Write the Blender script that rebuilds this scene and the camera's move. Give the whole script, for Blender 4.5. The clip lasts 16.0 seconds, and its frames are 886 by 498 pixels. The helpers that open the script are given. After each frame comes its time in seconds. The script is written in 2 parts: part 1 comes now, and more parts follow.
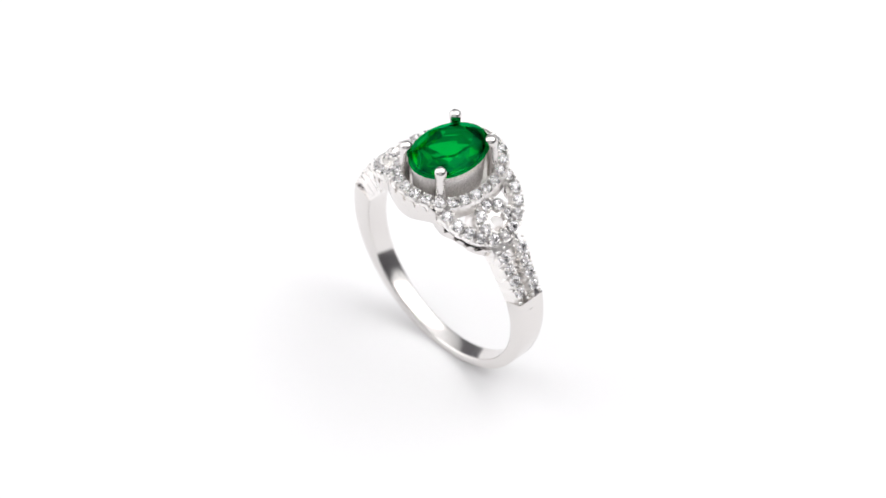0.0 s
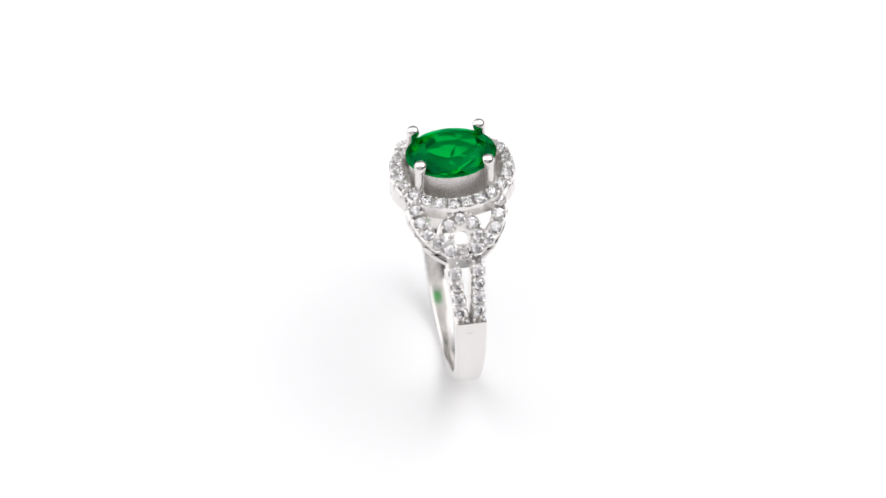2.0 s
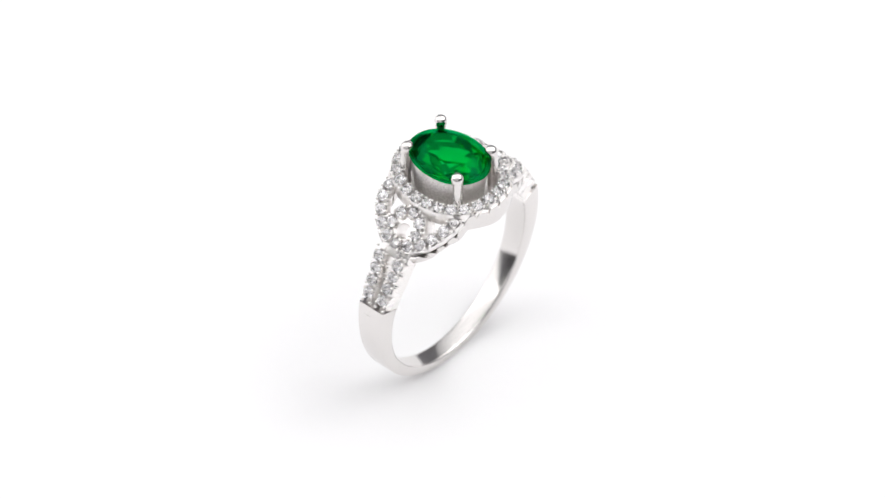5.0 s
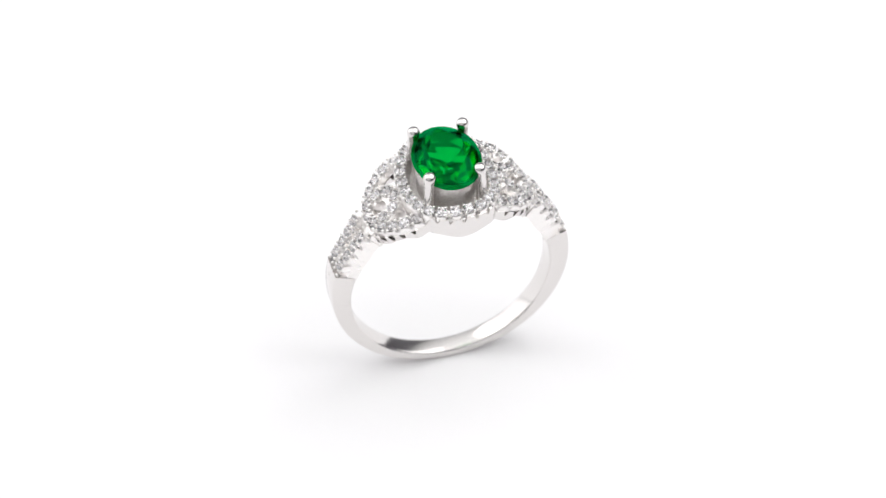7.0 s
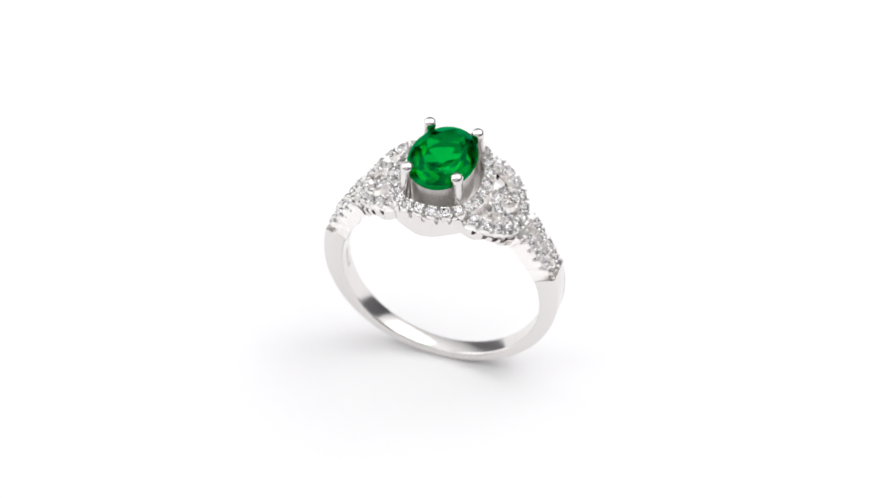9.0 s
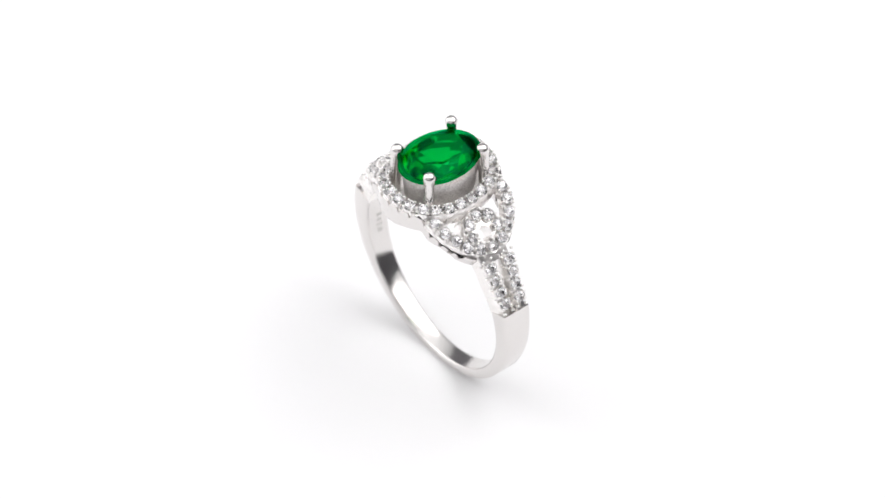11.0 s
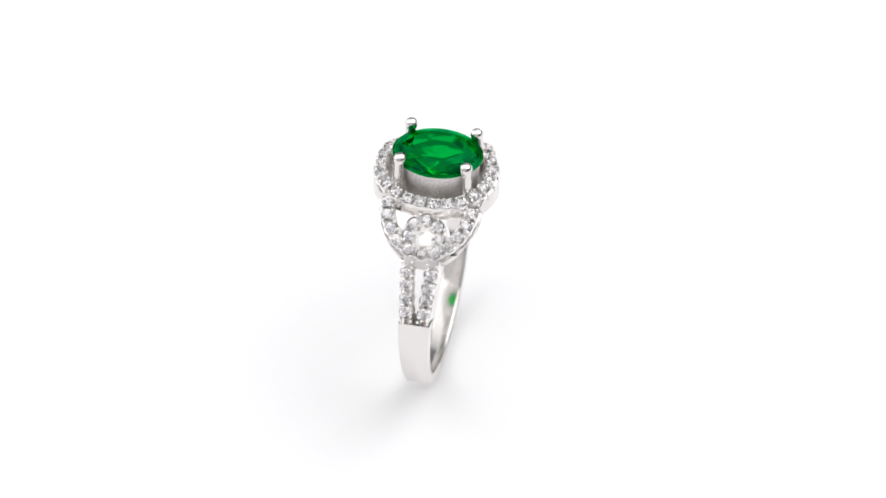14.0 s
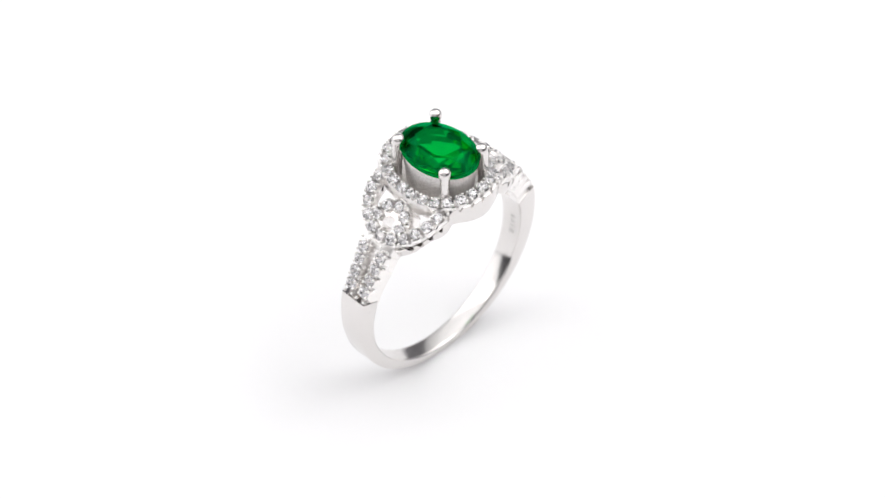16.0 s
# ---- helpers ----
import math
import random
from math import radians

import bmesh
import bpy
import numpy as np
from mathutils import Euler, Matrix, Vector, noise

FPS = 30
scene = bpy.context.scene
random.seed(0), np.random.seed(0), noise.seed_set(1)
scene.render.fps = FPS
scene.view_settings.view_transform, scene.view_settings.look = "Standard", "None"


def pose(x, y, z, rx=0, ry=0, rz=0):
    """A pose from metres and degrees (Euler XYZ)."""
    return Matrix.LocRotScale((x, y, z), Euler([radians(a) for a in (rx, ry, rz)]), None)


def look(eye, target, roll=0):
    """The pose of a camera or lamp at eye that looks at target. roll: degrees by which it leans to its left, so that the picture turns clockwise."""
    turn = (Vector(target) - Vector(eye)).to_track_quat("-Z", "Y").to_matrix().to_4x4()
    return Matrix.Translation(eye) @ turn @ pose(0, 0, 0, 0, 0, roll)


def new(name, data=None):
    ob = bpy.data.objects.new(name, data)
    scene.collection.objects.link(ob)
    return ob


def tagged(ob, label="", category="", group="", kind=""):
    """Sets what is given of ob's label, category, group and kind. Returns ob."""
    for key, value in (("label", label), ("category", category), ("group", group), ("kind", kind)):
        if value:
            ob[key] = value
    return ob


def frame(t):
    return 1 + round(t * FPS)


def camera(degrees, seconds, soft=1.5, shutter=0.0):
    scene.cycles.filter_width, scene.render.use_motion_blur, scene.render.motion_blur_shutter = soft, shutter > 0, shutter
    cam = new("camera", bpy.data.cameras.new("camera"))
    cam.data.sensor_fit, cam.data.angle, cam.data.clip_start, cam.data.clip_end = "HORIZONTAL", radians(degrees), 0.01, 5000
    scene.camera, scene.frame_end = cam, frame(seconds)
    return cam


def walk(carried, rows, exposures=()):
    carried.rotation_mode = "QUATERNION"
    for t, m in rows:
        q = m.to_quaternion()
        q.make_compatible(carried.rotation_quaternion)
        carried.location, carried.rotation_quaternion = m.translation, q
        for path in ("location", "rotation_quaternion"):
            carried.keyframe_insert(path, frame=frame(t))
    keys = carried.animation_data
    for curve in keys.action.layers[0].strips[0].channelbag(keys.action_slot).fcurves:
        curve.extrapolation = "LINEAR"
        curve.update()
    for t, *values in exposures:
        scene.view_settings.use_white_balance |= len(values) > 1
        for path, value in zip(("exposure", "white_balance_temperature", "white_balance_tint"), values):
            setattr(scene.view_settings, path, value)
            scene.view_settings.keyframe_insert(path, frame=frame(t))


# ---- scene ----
# Lengths inside the ring are in millimetres (MM), everything else in metres.
MM = 0.001
ELEV = radians(45.67)
DIST = 0.3691
PIVOT = 0.0123                # height of the point that the lens looks at

cam = camera(11.9, 16.0, soft=1.5)
EYE = (0.0, -DIST * math.cos(ELEV), PIVOT + DIST * math.sin(ELEV))
VIEW = look(EYE, (-0.00012, 0.0, PIVOT))
cam.data.dof.use_dof, cam.data.dof.focus_distance, cam.data.dof.aperture_fstop = True, 0.360, 34.0
walk(cam, [(0.0, VIEW), (16.0, VIEW)])

# ---- world and light ----
world = bpy.data.worlds.new("studio")
scene.world = world
world.use_nodes = True
world.node_tree.nodes["Background"].inputs["Color"].default_value = (0.9, 0.95, 1.0, 1)
world.node_tree.nodes["Background"].inputs["Strength"].default_value = 0.25


def softbox(name, eye, target, wide, deep, watts, spread):
    data = bpy.data.lights.new(name, "AREA")
    data.shape, data.size, data.size_y = "RECTANGLE", wide, deep
    data.energy, data.spread = watts, radians(spread)
    ob = new(name, data)
    ob.matrix_world = look(eye, target)
    return ob


softbox("overhead_softbox", (0.0, 0.5, 0.8), (0.0, 0.5, 0), 2.4, 1.9, 10.6, 134)
softbox("front_softbox", (-0.24, -0.64, 0.5), (0, 0, 0), 1.1, 0.84, 1.18, 150)
softbox("left_softbox", (-0.54, 0.15, 0.3), (0, 0, 0.01), 0.78, 0.64, 1.5, 150)
softbox("right_softbox", (0.5, 0.12, 0.5), (0.3, 0.08, 0), 0.9, 0.7, 1.55, 124)


# ---- materials ----
def material(name):
    m = bpy.data.materials.new(name)
    m.use_nodes = True
    nt = m.node_tree
    return m, nt, nt.nodes["Principled BSDF"]


def noise_node(nt, scale, detail=3.0, coords="Object"):
    tc = nt.nodes.new("ShaderNodeTexCoord")
    n = nt.nodes.new("ShaderNodeTexNoise")
    n.inputs["Scale"].default_value, n.inputs["Detail"].default_value = scale, detail
    nt.links.new(tc.outputs[coords], n.inputs["Vector"])
    return n


def ramp(nt, src, a, b, lo=0.35, hi=0.65):
    r = nt.nodes.new("ShaderNodeMapRange")
    r.inputs["From Min"].default_value, r.inputs["From Max"].default_value = lo, hi
    r.inputs["To Min"].default_value, r.inputs["To Max"].default_value = a, b
    nt.links.new(src, r.inputs["Value"])
    return r.outputs["Result"]


def bump(nt, bsdf, src, strength, distance):
    b = nt.nodes.new("ShaderNodeBump")
    b.inputs["Strength"].default_value, b.inputs["Distance"].default_value = strength, distance
    nt.links.new(src, b.inputs["Height"])
    nt.links.new(b.outputs["Normal"], bsdf.inputs["Normal"])


def metal(name, colour, rough_a, rough_b, grain, depth):
    m, nt, b = material(name)
    b.inputs["Base Color"].default_value = (*colour, 1)
    b.inputs["Metallic"].default_value = 1.0
    fine = noise_node(nt, grain)
    broad = noise_node(nt, 320.0, 2.0)
    nt.links.new(ramp(nt, broad.outputs["Fac"], rough_a, rough_b), b.inputs["Roughness"])
    bump(nt, b, fine.outputs["Fac"], 0.5, depth)
    return m


SILVER = metal("polished_silver", (0.772, 0.748, 0.733), 0.11, 0.18, 1500.0, 0.000003)


def grained(name, light, dark, grain):
    """Sand-blasted metal: fine bright and dull grains."""
    m = metal(name, light, 0.38, 0.52, grain, 0.00012)
    nt = m.node_tree
    mix = nt.nodes.new("ShaderNodeMix")
    mix.data_type = "RGBA"
    mix.inputs[6].default_value, mix.inputs[7].default_value = (*dark, 1), (*light, 1)
    nt.links.new(ramp(nt, noise_node(nt, grain * 0.8, 2.0).outputs["Fac"], 0.0, 1.0, 0.38, 0.6), mix.inputs[0])
    nt.links.new(mix.outputs[2], nt.nodes["Principled BSDF"].inputs["Base Color"])
    return m


SATIN = grained("satin_silver", (0.9, 0.875, 0.86), (0.7, 0.67, 0.655), 8500.0)
SETTING = metal("bright_cut_silver", (0.93, 0.907, 0.89), 0.22, 0.36, 3500.0, 0.00002)
WORN = metal("worn_engraving", (0.6, 0.585, 0.57), 0.35, 0.5, 6000.0, 0.00003)
# darkened metal: the shade within the basket put into its colour
DARK = metal("shade_silver", (0.36, 0.35, 0.34), 0.4, 0.55, 6000.0, 0.00003)


def gem(name, colour, ior, rough=0.0):
    m, nt, b = material(name)
    nt.nodes.remove(b)
    g = nt.nodes.new("ShaderNodeBsdfGlass")
    g.inputs["Color"].default_value = (*colour, 1)
    g.inputs["IOR"].default_value, g.inputs["Roughness"].default_value = ior, rough
    nt.links.new(g.outputs["BSDF"], nt.nodes["Material Output"].inputs["Surface"])
    return m


GREEN = gem("green_gem", (0.003, 0.65, 0.205), 1.76)
CLEAR = gem("clear_gem", (0.985, 0.98, 0.985), 2.1)

PAPER, nt, b = material("white_sheet")
b.inputs["Roughness"].default_value = 0.75
b.inputs["Specular IOR Level"].default_value = 0.2
tone = noise_node(nt, 25.0)
mixer = nt.nodes.new("ShaderNodeMix")
mixer.data_type = "RGBA"
mixer.inputs[6].default_value, mixer.inputs[7].default_value = (0.885, 0.877, 0.89, 1), (0.9, 0.892, 0.9, 1)
nt.links.new(tone.outputs["Fac"], mixer.inputs[0])
nt.links.new(mixer.outputs[2], b.inputs["Base Color"])
bump(nt, b, noise_node(nt, 900.0).outputs["Fac"], 0.15, 0.0001)

WALL, nt, b = material("grey_wall")
b.inputs["Base Color"].default_value = (0.31, 0.305, 0.325, 1)
b.inputs["Roughness"].default_value = 0.9
bump(nt, b, noise_node(nt, 60.0).outputs["Fac"], 0.2, 0.002)


# ---- mesh helpers ----
def mesh_of(name, verts, faces, mat, scale=MM, smooth=40):
    me = bpy.data.meshes.new(name)
    me.from_pydata([tuple(float(c) * scale for c in v) for v in verts], [], faces)
    me.validate()
    bm = bmesh.new()
    bm.from_mesh(me)
    bmesh.ops.recalc_face_normals(bm, faces=bm.faces)
    bm.to_mesh(me)
    bm.free()
    if smooth:
        me.polygons.foreach_set("use_smooth", [True] * len(me.polygons))
        me.set_sharp_from_angle(angle=radians(smooth))
    me.materials.append(mat)
    return me


def part(name, me, parent, label="", kind=""):
    ob = new(name, me)
    ob.parent = parent
    return tagged(ob, label=label, kind=kind)


def unit(v):
    return v / np.maximum(np.linalg.norm(v, axis=-1, keepdims=True), 1e-9)


def loft(sections, closed):
    """Joins equal rings of points, one after another, into a skin; open lofts are capped."""
    n, k = len(sections), len(sections[0])
    verts = [v for s in sections for v in s]
    faces = []
    for i in range(n if closed else n - 1):
        j = (i + 1) % n
        for a in range(k):
            c = (a + 1) % k
            faces.append((i * k + a, i * k + c, j * k + c, j * k + a))
    if not closed:
        faces += [tuple(range(k)), tuple((n - 1) * k + a for a in reversed(range(k)))]
    return verts, faces


def resample(path, normals, n, closed):
    pts = np.vstack([path, path[:1]]) if closed else path
    nor = np.vstack([normals, normals[:1]]) if closed else normals
    s = np.r_[0, np.cumsum(np.linalg.norm(np.diff(pts, axis=0), axis=1))]
    at = np.linspace(0, s[-1], n, endpoint=not closed)
    p = np.stack([np.interp(at, s, pts[:, c]) for c in range(3)], 1)
    q = np.stack([np.interp(at, s, nor[:, c]) for c in range(3)], 1)
    return p, unit(q), s[-1]


def tangents(p, closed):
    if closed:
        return unit(np.roll(p, -1, 0) - np.roll(p, 1, 0))
    return unit(np.gradient(p, axis=0))


# ---- the sheet and the room round it ----
def slab(name, x0, x1, y0, y1, z0, z1, mat, label, category):
    v = [(x, y, z) for z in (z0, z1) for y in (y0, y1) for x in (x0, x1)]
    f = [(0, 1, 3, 2), (4, 5, 7, 6), (0, 1, 5, 4), (2, 3, 7, 6), (0, 2, 6, 4), (1, 3, 7, 5)]
    ob = new(name, mesh_of(name, v, f, mat, 1.0, 0))
    return tagged(ob, label, category, kind="structure")


slab("ground", -1.5, 1.5, -1.5, 1.5, -0.02, 0.0, PAPER, "seamless matte white sheet under the ring", "ground")
slab("wall_north", -1.5, 1.5, 1.5, 1.55, -0.02, 1.6, WALL, "plain dim grey studio wall", "wall")
slab("wall_south", -1.5, 1.5, -1.55, -1.5, -0.02, 1.6, WALL, "plain dim grey studio wall", "wall")
slab("wall_east", 1.5, 1.55, -1.5, 1.5, -0.02, 1.6, WALL, "plain dim grey studio wall", "wall")
slab("wall_west", -1.55, -1.5, -1.5, 1.5, -0.02, 1.6, WALL, "plain dim grey studio wall", "wall")
slab("ceiling", -1.55, 1.55, -1.55, 1.55, 1.6, 1.65, WALL, "plain dim grey studio ceiling", "ceiling")

# ---- the ring ----
ZC, RI = 10.05, 8.97           # centre height and inner radius of the band
STEP = radians(109.4)          # where the plain band ends, as an angle from the bottom
SHIFT = 0.1                    # the band sits a little off the middle of the head

ring = new("ring")
tagged(ring, "upright polished silver ring with oval green and small clear stones", "ring")


def around(phi, r, x):
    return (x, r * math.sin(phi) + SHIFT, ZC - r * math.cos(phi))


def shoulder_radius(tilt):
    """How far the shoulders' surface stands from the band's centre, by the angle from straight up."""
    k = min(1.0, max(0.0, (radians(54) - tilt) / radians(34)))
    return 10.9 + 1.05 * k ** 0.78


def on_shoulder(x, y, side):
    """A point of the shoulders' round surface, at x along the finger and y across, with its normal."""
    tilt = math.asin(min(1.0, y / 11.6))
    for _ in range(8):
        tilt = math.asin(min(1.0, y / shoulder_radius(tilt)))
    r = shoulder_radius(tilt)
    up = np.array([0.0, side * math.sin(tilt), math.cos(tilt)])
    lean = tilt + 0.2
    return np.array([x, SHIFT, ZC]) + up * r, np.array([0.0, side * math.sin(lean), math.cos(lean)])


def fillet(cr, cx, r, a0, a1, n=5):
    """Points round a corner of the band's section, as radius and place along the finger."""
    return [(cr + r * math.sin(a), cx + r * math.cos(a)) for a in np.linspace(radians(a0), radians(a1), n)]


def band():
    rows = []
    for phi in np.linspace(-STEP, STEP, 181):
        k = abs(phi) / STEP
        half = 0.88 + 0.47 * k ** 1.5
        ro = 9.77 + 1.25 * k ** 2.08
        e, q = 0.24, 0.14
        sec = fillet(RI + e, -half + e, e, 270, 180) + fillet(ro - q, -half + q, q, 180, 95, 4)
        sec += [(ro + 0.015, 0)] + fillet(ro - q, half - q, q, 85, 0, 4) + fillet(RI + e, half - e, e, 0, -90)
        rows.append([around(phi, r, x) for r, x in sec])
    v, f = loft(rows, False)
    return mesh_of("band", v, f, SILVER, smooth=50)


part("band", band(), ring, "plain polished silver band")


# cut stones: points on levels, wrapped by their hull
def cut_stone(name, ax, ay, crown, pavilion, table, mat, around_n=8, girdle_n=16, girdle=0.03, break_r=0.56, break_z=0.52):
    bm = bmesh.new()
    step = 2 * math.pi / around_n

    def level(n, r, z, turn):
        for i in range(n):
            a = i * 2 * math.pi / n + turn
            bm.verts.new((ax * r * math.cos(a), ay * r * math.sin(a), z))
    level(around_n, table, crown, step / 2)
    level(around_n, (1 + table) * 0.5 + 0.035, crown * 0.56, 0)
    level(girdle_n, 1.0, girdle * ax, math.pi / girdle_n)
    level(girdle_n, 1.0, -girdle * ax, math.pi / girdle_n)
    level(around_n, break_r, -pavilion * break_z, step / 2)
    level(around_n, 0.12, -pavilion * 0.94, 0)
    bm.verts.new((0, 0, -pavilion))
    bmesh.ops.convex_hull(bm, input=bm.verts)
    bmesh.ops.recalc_face_normals(bm, faces=bm.faces)
    bmesh.ops.scale(bm, vec=(MM, MM, MM), verts=bm.verts)
    me = bpy.data.meshes.new(name)
    bm.to_mesh(me)
    bm.free()
    me.materials.append(mat)
    return me


def ball_points(centre, r, axis, verts, faces, n=8, m=5):
    z = unit(np.array(axis, float))
    x = unit(np.cross(z, (0.3, 0.9, 0.2)))
    y = np.cross(z, x)
    base = len(verts)
    for j in range(1, m):
        a = math.pi * j / m
        for i in range(n):
            b = 2 * math.pi * i / n
            verts.append(tuple(centre + r * (math.cos(a) * z + math.sin(a) * (math.cos(b) * x + math.sin(b) * y))))
    top, bot = len(verts), len(verts) + 1
    verts += [tuple(centre + r * z), tuple(centre - r * z)]
    for j in range(m - 2):
        for i in range(n):
            k = (i + 1) % n
            faces.append((base + j * n + i, base + (j + 1) * n + i, base + (j + 1) * n + k, base + j * n + k))
    for i in range(n):
        k = (i + 1) % n
        faces.append((top, base + i, base + k))
        faces.append((bot, base + (m - 2) * n + k, base + (m - 2) * n + i))


SMALL = cut_stone("pave_stone", 0.5, 0.5, 0.2, 0.46, 0.5, CLEAR)


def strand(name, path, normals, closed, stones, width, depth, parent, label, notch=None, size=1.0, lead=0.0):
    """A grooved, notched metal rail with a row of small stones and the beads that hold them; lead: a bare piece before the first."""
    if closed:
        p, nrm, length = resample(path, normals, stones * 12, True)
    else:
        p, nrm, length = resample(path, normals, stones * 12 + 1, False)
    tan = tangents(p, closed)
    side = unit(np.cross(tan, nrm))
    rows = []
    for i in range(len(p)):
        ph = (i % 12) / 12                      # stones sit at 0.5, notches at 0
        near = min(ph, 1 - ph)
        cut = 0.7 if near < 0.1 else (0.55 if near < 0.18 else 0.0)
        if notch:
            cut *= notch(p[i])
        d = depth(p[i]) if callable(depth) else depth
        h = width / 2 * (0.92 + 0.08 * math.cos(2 * math.pi * (ph - 0.5)))
        hb = width / 2
        sec = [(-hb + 0.08, -d), (-hb, -d + 0.08), (-h, -0.1 - cut), (-h + 0.06, -0.02 - cut), (-h * 0.74, -0.06 - cut * 0.7),
               (-h * 0.42, -0.42), (0, -0.6), (h * 0.42, -0.42), (h * 0.74, -0.06 - cut * 0.7), (h - 0.06, -0.02 - cut), (h, -0.1 - cut), (hb, -d + 0.08), (hb - 0.08, -d)]
        rows.append([p[i] + side[i] * a + nrm[i] * c for a, c in sec])
    if lead:
        rows.insert(0, [q - tan[0] * lead - nrm[0] * lead * 0.15 for q in rows[0]])
    v, f = loft(rows, closed)
    rail = part(name, mesh_of(name, v, f, SETTING), parent, label)
    bv, bf = [], []
    h = width / 2 * 0.93
    for s in range(stones + (0 if closed else 1)):
        i = s * 12 % len(p)
        for sg in (-1, 1):
            for lean in (-1, 1):
                c = p[i] + side[i] * sg * (h - 0.17) + tan[i] * lean * 0.24 + nrm[i] * 0.04
                ball_points(c, 0.16, nrm[i], bv, bf, 8, 5)
    part("beading", mesh_of("beading", bv, bf, SETTING, smooth=70), rail, "row of tiny silver beads gripping the stones", kind="stuff")
    for s in range(stones):
        i = s * 12 + 6
        ob = part("pave_stone", SMALL, rail)
        t, n3, sd = tan[i], nrm[i], side[i]
        m = Matrix((tuple(t), tuple(-sd), tuple(n3))).transposed().to_4x4()
        k = size * (1 + 0.05 * math.sin(s * 2.3))
        tilt = pose(0, 0, 0, 8 * math.sin(s * 3.1 + 1), 8 * math.cos(s * 1.7), s * 23)
        ob.matrix_basis = Matrix.Translation(Vector(p[i] + n3 * 0.0) * MM) @ m @ tilt @ Matrix.Diagonal((k, k, k, 1))
    return rail


HALO_SHIFT = 0.18


# halo: a rounded loop, rising a little towards the sides of the finger
def halo_path(n=240, sx=4.75, sy=3.85, power=2.35):
    out, nor = [], []
    for i in range(n):
        a = 2 * math.pi * i / n
        c, s = math.cos(a), math.sin(a)
        x = sx * math.copysign(abs(c) ** (2 / power), c)
        y = sy * math.copysign(abs(s) ** (2 / power), s)
        out.append((x + HALO_SHIFT, y, 21.92 + 0.72 * (x / 4.75) ** 2))
        nor.append(unit(np.array([0.03 * x, 0.04 * y, 1.0])))
    return np.array(out), np.array(nor)


def halo_depth(q):
    y = abs(q[1])
    return q[2] - (20.0 + 0.45 * min(1.0, (y / 2.2)) ** 2)


hp, hn = halo_path()
strand("halo", hp, hn, True, 24, 1.2, halo_depth, ring, "silver halo frame set with clear stones",
       notch=lambda q: 0.7 * min(1.0, max(0.0, (abs(q[0] - HALO_SHIFT) - 2.0) / 0.9)))

def bow_depth(q):
    return 1.75 - 1.0 * min(1.0, abs(q[0]) / 1.9)


def bow_xy(k):
    """The bow's line, k from 0 to 1: straight under the halo's corners, then round."""
    a = math.pi * k
    return 3.66 * math.cos(a), 3.2 + 3.9 * math.sin(a) ** 0.9


for side in (-1, 1):
    # the bow that hangs from the halo
    pts = [on_shoulder(*bow_xy(k), side) for k in np.linspace(0.0, 1.0, 90)]
    strand("shoulder_bow", np.array([q[0] for q in pts]), np.array([q[1] for q in pts]), False, 11, 1.3, bow_depth, ring,
           "curved silver bow set with clear stones", notch=lambda q: 0.45)
    # the little loop within it
    pts = [on_shoulder(1.34 * math.sin(a), 6.08 - 1.3 * math.cos(a), side) for a in np.linspace(-1.92, 1.92, 60)]
    strand("shoulder_loop", np.array([q[0] for q in pts]), np.array([q[1] for q in pts]), False, 5, 1.32, 2.1, ring,
           "small round silver loop set with clear stones", notch=lambda q: 0.4, size=0.97)
    # the collar that lines the hole of the loop
    rows = []
    for a in np.linspace(0, 2 * math.pi, 40, endpoint=False):
        inner, up = on_shoulder(0.66 * math.sin(a), 6.2 - 0.56 * math.cos(a), side)
        outer, _ = on_shoulder(1.15 * math.sin(a), 6.15 - 1.0 * math.cos(a), side)
        rows.append([outer - 0.22 * up, inner - 0.26 * up, inner - 0.34 * up, inner - 1.9 * up, outer - 1.9 * up])
    v, f = loft(rows, True)
    part("loop_collar", mesh_of("loop_collar", v, f, SETTING), ring, "smooth silver collar lining the round opening")
    # two rails down to the plain band
    for s in (-1, 1):
        pts = []
        for k in np.linspace(0, 1, 40):
            phi = STEP + radians(2.5) + radians(24.4) * k
            n = np.array([0, side * math.sin(phi), -math.cos(phi)])
            r = shoulder_radius(math.pi - phi) - 0.06
            pts.append((np.array([s * (0.742 + 0.33 * k), SHIFT, ZC]) + n * r, n))
        strand("shank_rail", np.array([q[0] for q in pts]), np.array([q[1] for q in pts]), False, 4, 1.26, 1.88, ring,
               "narrow silver rail set with clear stones", lead=0.55)


# smooth side plates, scalloped above between the stones and wavy below, that join halo and bows
def scallops():
    """How far across the finger each notch between two stones lies."""
    halo, _, _ = resample(hp, hn, 24, True)
    bow = np.array([on_shoulder(*bow_xy(k), 1)[0] for k in np.linspace(0.0, 1.0, 200)])
    bow, _, _ = resample(bow, bow, 12, False)
    return [y for x, y, _ in halo if x > 0 and abs(y) < 2.7] + [s * y for x, y, _ in bow[1:5] for s in (-1, 1)]


NOTCHES = np.array(scallops())


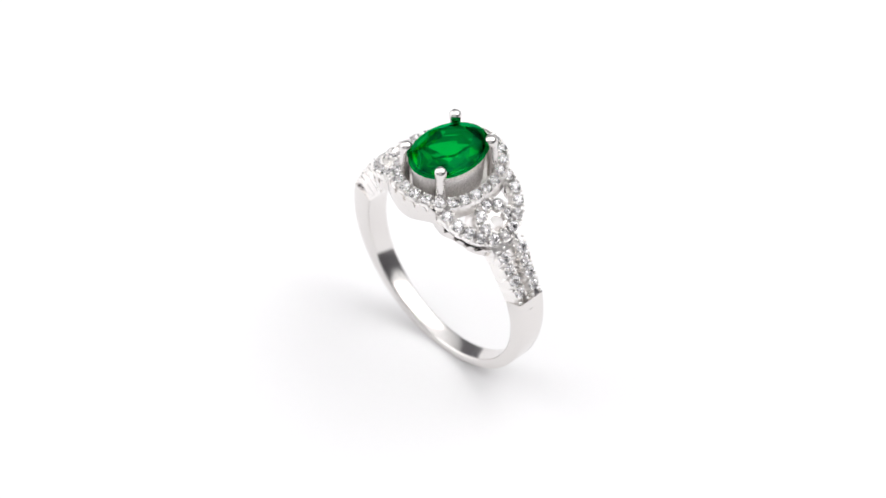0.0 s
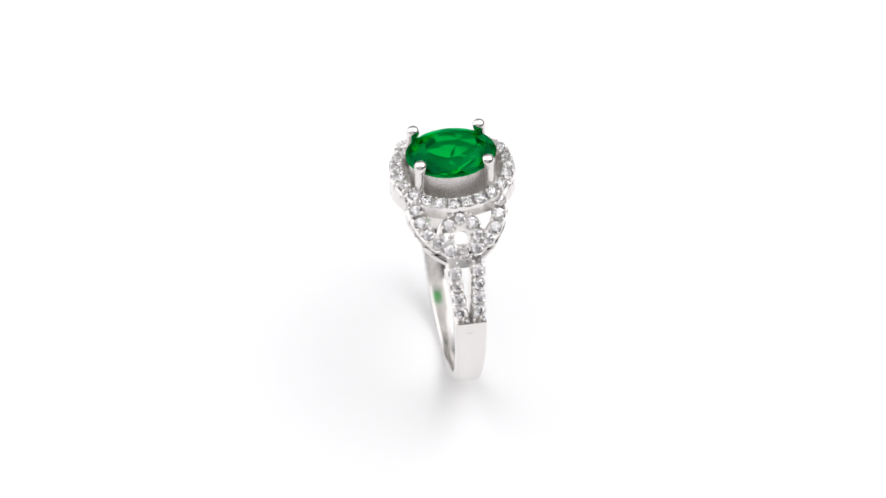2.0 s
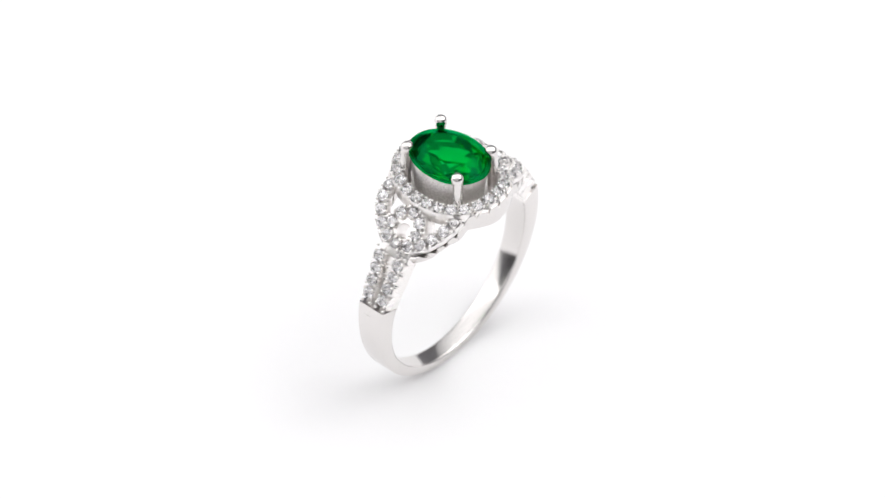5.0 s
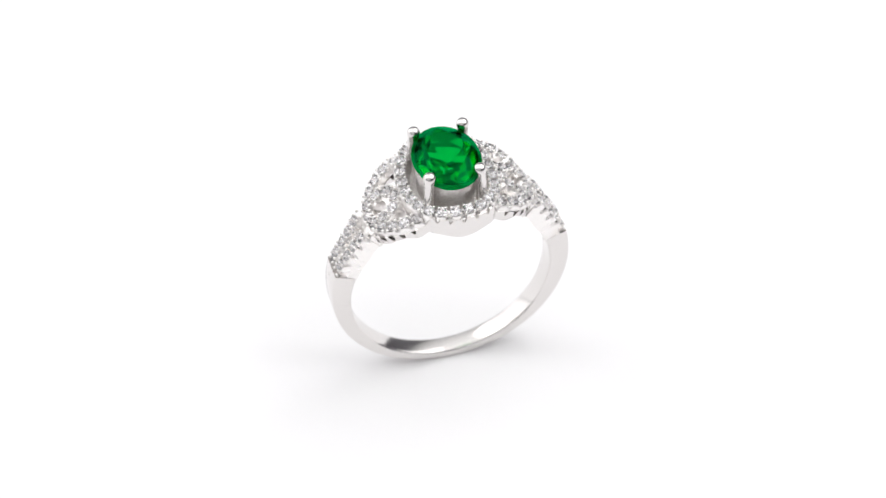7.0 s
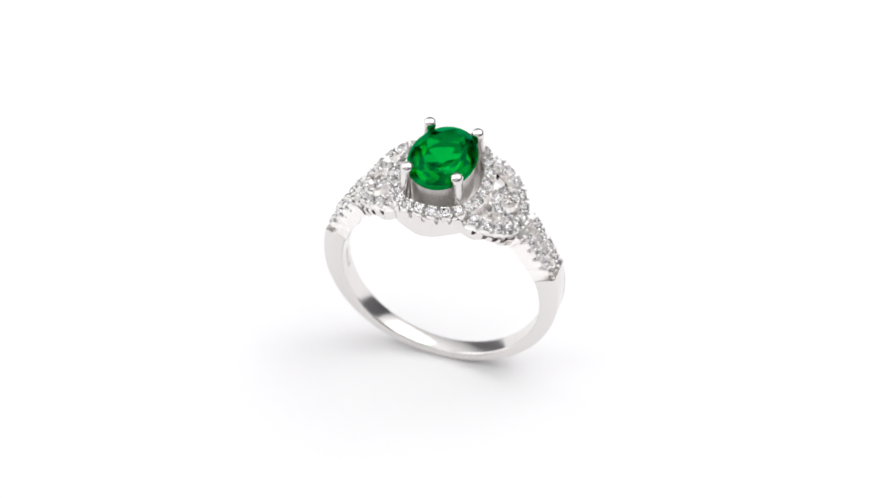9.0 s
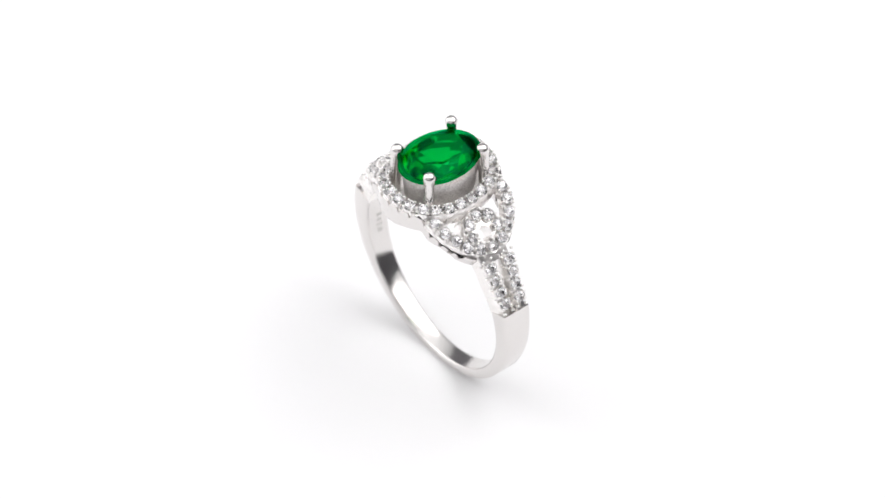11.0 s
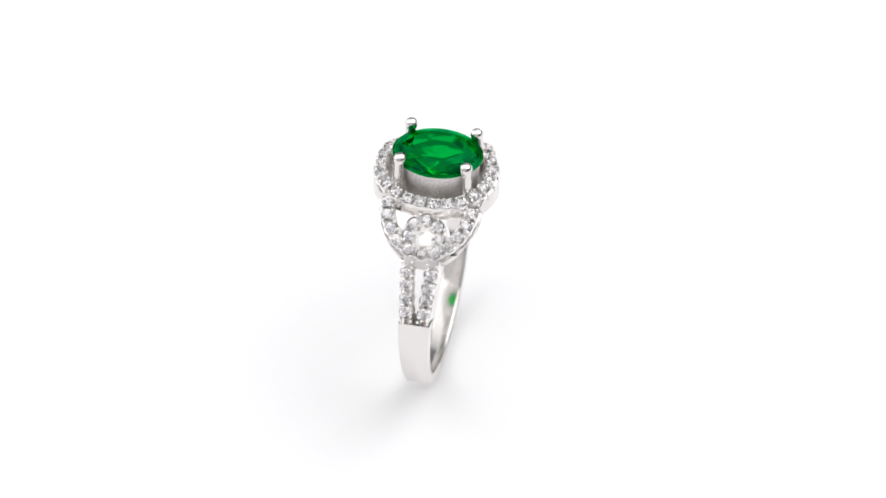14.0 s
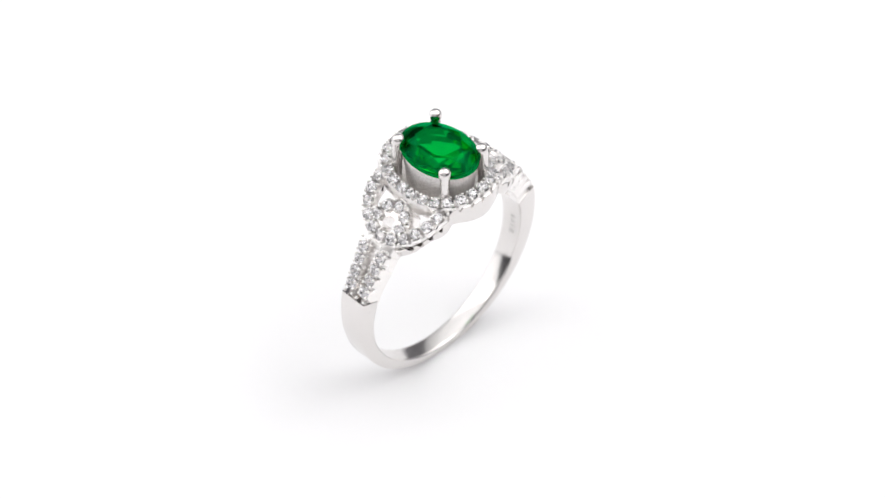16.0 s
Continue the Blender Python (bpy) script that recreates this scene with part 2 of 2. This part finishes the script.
def side_plate(flank):
    rows = []
    for y in np.linspace(-7.5, 7.5, 451):
        a = abs(y - SHIFT * min(1.0, abs(y) / 3))
        halo_x = 5.38 * max(0.0, 1 - (a / 4.5) ** 2.3) ** (1 / 2.3)
        bow_x = 4.4 * math.sqrt(max(0.0, 1 - (max(a - 3.2, 0) / 4.66) ** 2.15))
        x = math.log(math.exp(9 * halo_x) + math.exp(9 * bow_x)) / 9
        k = min(1.0, max(0.0, (a - 2.5) / 0.9))
        k = k * k * (3 - 2 * k)
        shoulder = on_shoulder(0, max(a, 0.5), 1)[0][2]
        top = (1 - k) * 22.15 + k * (shoulder - 0.5)
        near = np.min(np.abs(NOTCHES - y)) / 0.17
        cut = 0.45 * math.sqrt(1 - near * near) if near < 1 else 0.0
        low = 20.16 - 0.2 * math.cos(a * math.pi / 2.4) if a < 2.4 else 19.92 + 0.44 * math.cos((a - 2.4) * math.pi / 2.3)
        if a > 4.3:
            low += (shoulder - 1.3 - low) * min(1.0, (a - 4.3) / 2.2)
        low = min(low, top - 0.6)
        slope = math.tan(math.asin(min(1.0, a / 11.7)) + 0.2) * 0.8 * min(1.0, max(0.0, (a - 2.6) / 0.8))
        inward = -math.copysign(slope, y)
        top -= cut
        inner = x - 0.5 - 0.85 * k
        sec = [(inner, top - 0.3), (x - 0.5, top - 0.02), (x - 0.1, top), (x - 0.03, top - 0.03), (x, top - 0.1), (x, low + 0.2), (x - 0.04, low + 0.07), (x - 0.12, low), (inner, low)]
        rows.append([(flank * p + HALO_SHIFT * (1 - k), y + inward * min(0.9, shoulder - z), z) for p, z in sec])
    v, f = loft(rows, False)
    return mesh_of("side_plate", v, f, SILVER)


# solid root where the two rails run together under the bow
def shank_root(side):
    rows = []
    for k in np.linspace(0, 1, 14):
        phi = radians(135.3 + 6.2 * k)
        half = 1.5 + 0.05 * k
        top, low, e = shoulder_radius(math.pi - phi) - 0.62, RI + 0.35 * k ** 2, 0.22
        sec = fillet(low + e, -half + e, e, 270, 180, 4) + fillet(top - e, -half + e, e, 180, 90, 4)
        sec += fillet(top - e, half - e, e, 90, 0, 4) + fillet(low + e, half - e, e, 0, -90, 4)
        rows.append([around(side * phi, r, x) for r, x in sec])
    v, f = loft(rows, False)
    return mesh_of("shank_root", v, f, SETTING, smooth=50)


for side in (-1, 1):
    part("shank_root", shank_root(side), ring, "solid silver root under the bow")
for flank in (-1, 1):
    part("side_plate", side_plate(flank), ring, "smooth polished silver side wall with wavy lower edge")


# the setting of the centre stone
AX, AY, GIRDLE = 3.9, 2.95, 24.15


def oval_ring(name, levels, mat, n=96):
    """levels: (scale outside, height) up the outside and down the inside, joined to a closed loop."""
    rows = [[(AX * k * math.cos(2 * math.pi * i / n), AY * k * math.sin(2 * math.pi * i / n), z) for k, z in levels] for i in range(n)]
    v, f = loft(rows, True)
    return mesh_of(name, v, f, mat)


part("basket", oval_ring("basket", [(0.84, 20.2), (0.93, 23.9), (0.91, 24.05), (0.84, 23.9), (0.76, 20.2)], SATIN), ring, "satin silver basket under the green stone")
# the dark ring is an added part that darkens what shows through the stone
part("shade_lining", oval_ring("shade_lining", [(0.75, 20.3), (0.83, 23.85), (0.81, 23.85), (0.64, 20.3)], DARK), ring, "dark lining added inside the basket to stand for its shade")
part("gallery_floor", oval_ring("gallery_floor", [(1.16, 20.3), (1.16, 20.6), (0.8, 20.6), (0.8, 20.3)], SATIN), ring, "satin silver ledge between basket and halo")
part("green_stone", cut_stone("green_stone", AX, AY, 0.95, 2.6, 0.6, GREEN, 8, 32, 0.012, 0.62, 0.62), ring, "large oval faceted emerald-green stone").location = (0.06 * MM, 0, GIRDLE * MM)


def prong(px, py):
    lean = np.array([-px, -py, 0]) * 0.05
    rows = []
    for z, r, k in ((20.4, 0.5, 0), (22.0, 0.48, 0), (23.6, 0.46, 0.2), (24.4, 0.46, 0.5), (24.7, 0.53, 0.8), (24.95, 0.56, 0.9), (25.15, 0.54, 0.95), (25.32, 0.43, 1.0), (25.44, 0.26, 1.0), (25.48, 0.08, 1.0)):
        c = np.array([px, py, z]) + lean * k
        rows.append([c + r * np.array([math.cos(a), math.sin(a), 0]) for a in np.linspace(0, 2 * math.pi, 20, endpoint=False)])
    v, f = loft(rows, False)
    return mesh_of("prong", v, f, SILVER, smooth=60)


for px, py in ((2.98, -2.38), (-3.04, -2.18), (3.0, 2.24), (-2.96, 2.34)):
    part("prong", prong(px, py), ring, "round-tipped silver prong")


# maker's marks inside the band, too worn to read, and a small nick outside
def bar(name, phi, r, x, long, wide, mat):
    rows = []
    for a in (-0.5, 0.5):
        p = phi + a * long / r
        rows.append([around(p, r + d, x + q * wide) for q, d in ((-0.5, -0.02), (0.5, -0.02), (0.5, 0.02), (-0.5, 0.02))])
    v, f = loft(rows, False)
    return mesh_of(name, v, f, mat, smooth=0)


for k, (long, wide) in enumerate(((0.42, 0.5), (0.26, 0.62), (0.36, 0.46), (0.3, 0.58))):
    part("engraved_mark", bar("engraved_mark", -radians(90 - 10.5 + 3.7 * k), RI, -0.15, long, wide, WORN), ring, "worn engraved mark")
part("nick", bar("nick", -radians(104.5), 10.915, -0.15, 0.05, 0.45, WORN), ring, "small dark nick in the band")


# ---- what moves ----
def motions():
    rows = []
    for i in range(33):
        t = i * 0.5
        turn = 43.7 - 16.82 * t
        rows.append((t, pose(0, 0, 0, 0, 0, turn) @ pose(0.5 * MM, 0.03 * MM, -0.27 * MM)))
    walk(ring, rows)


motions()
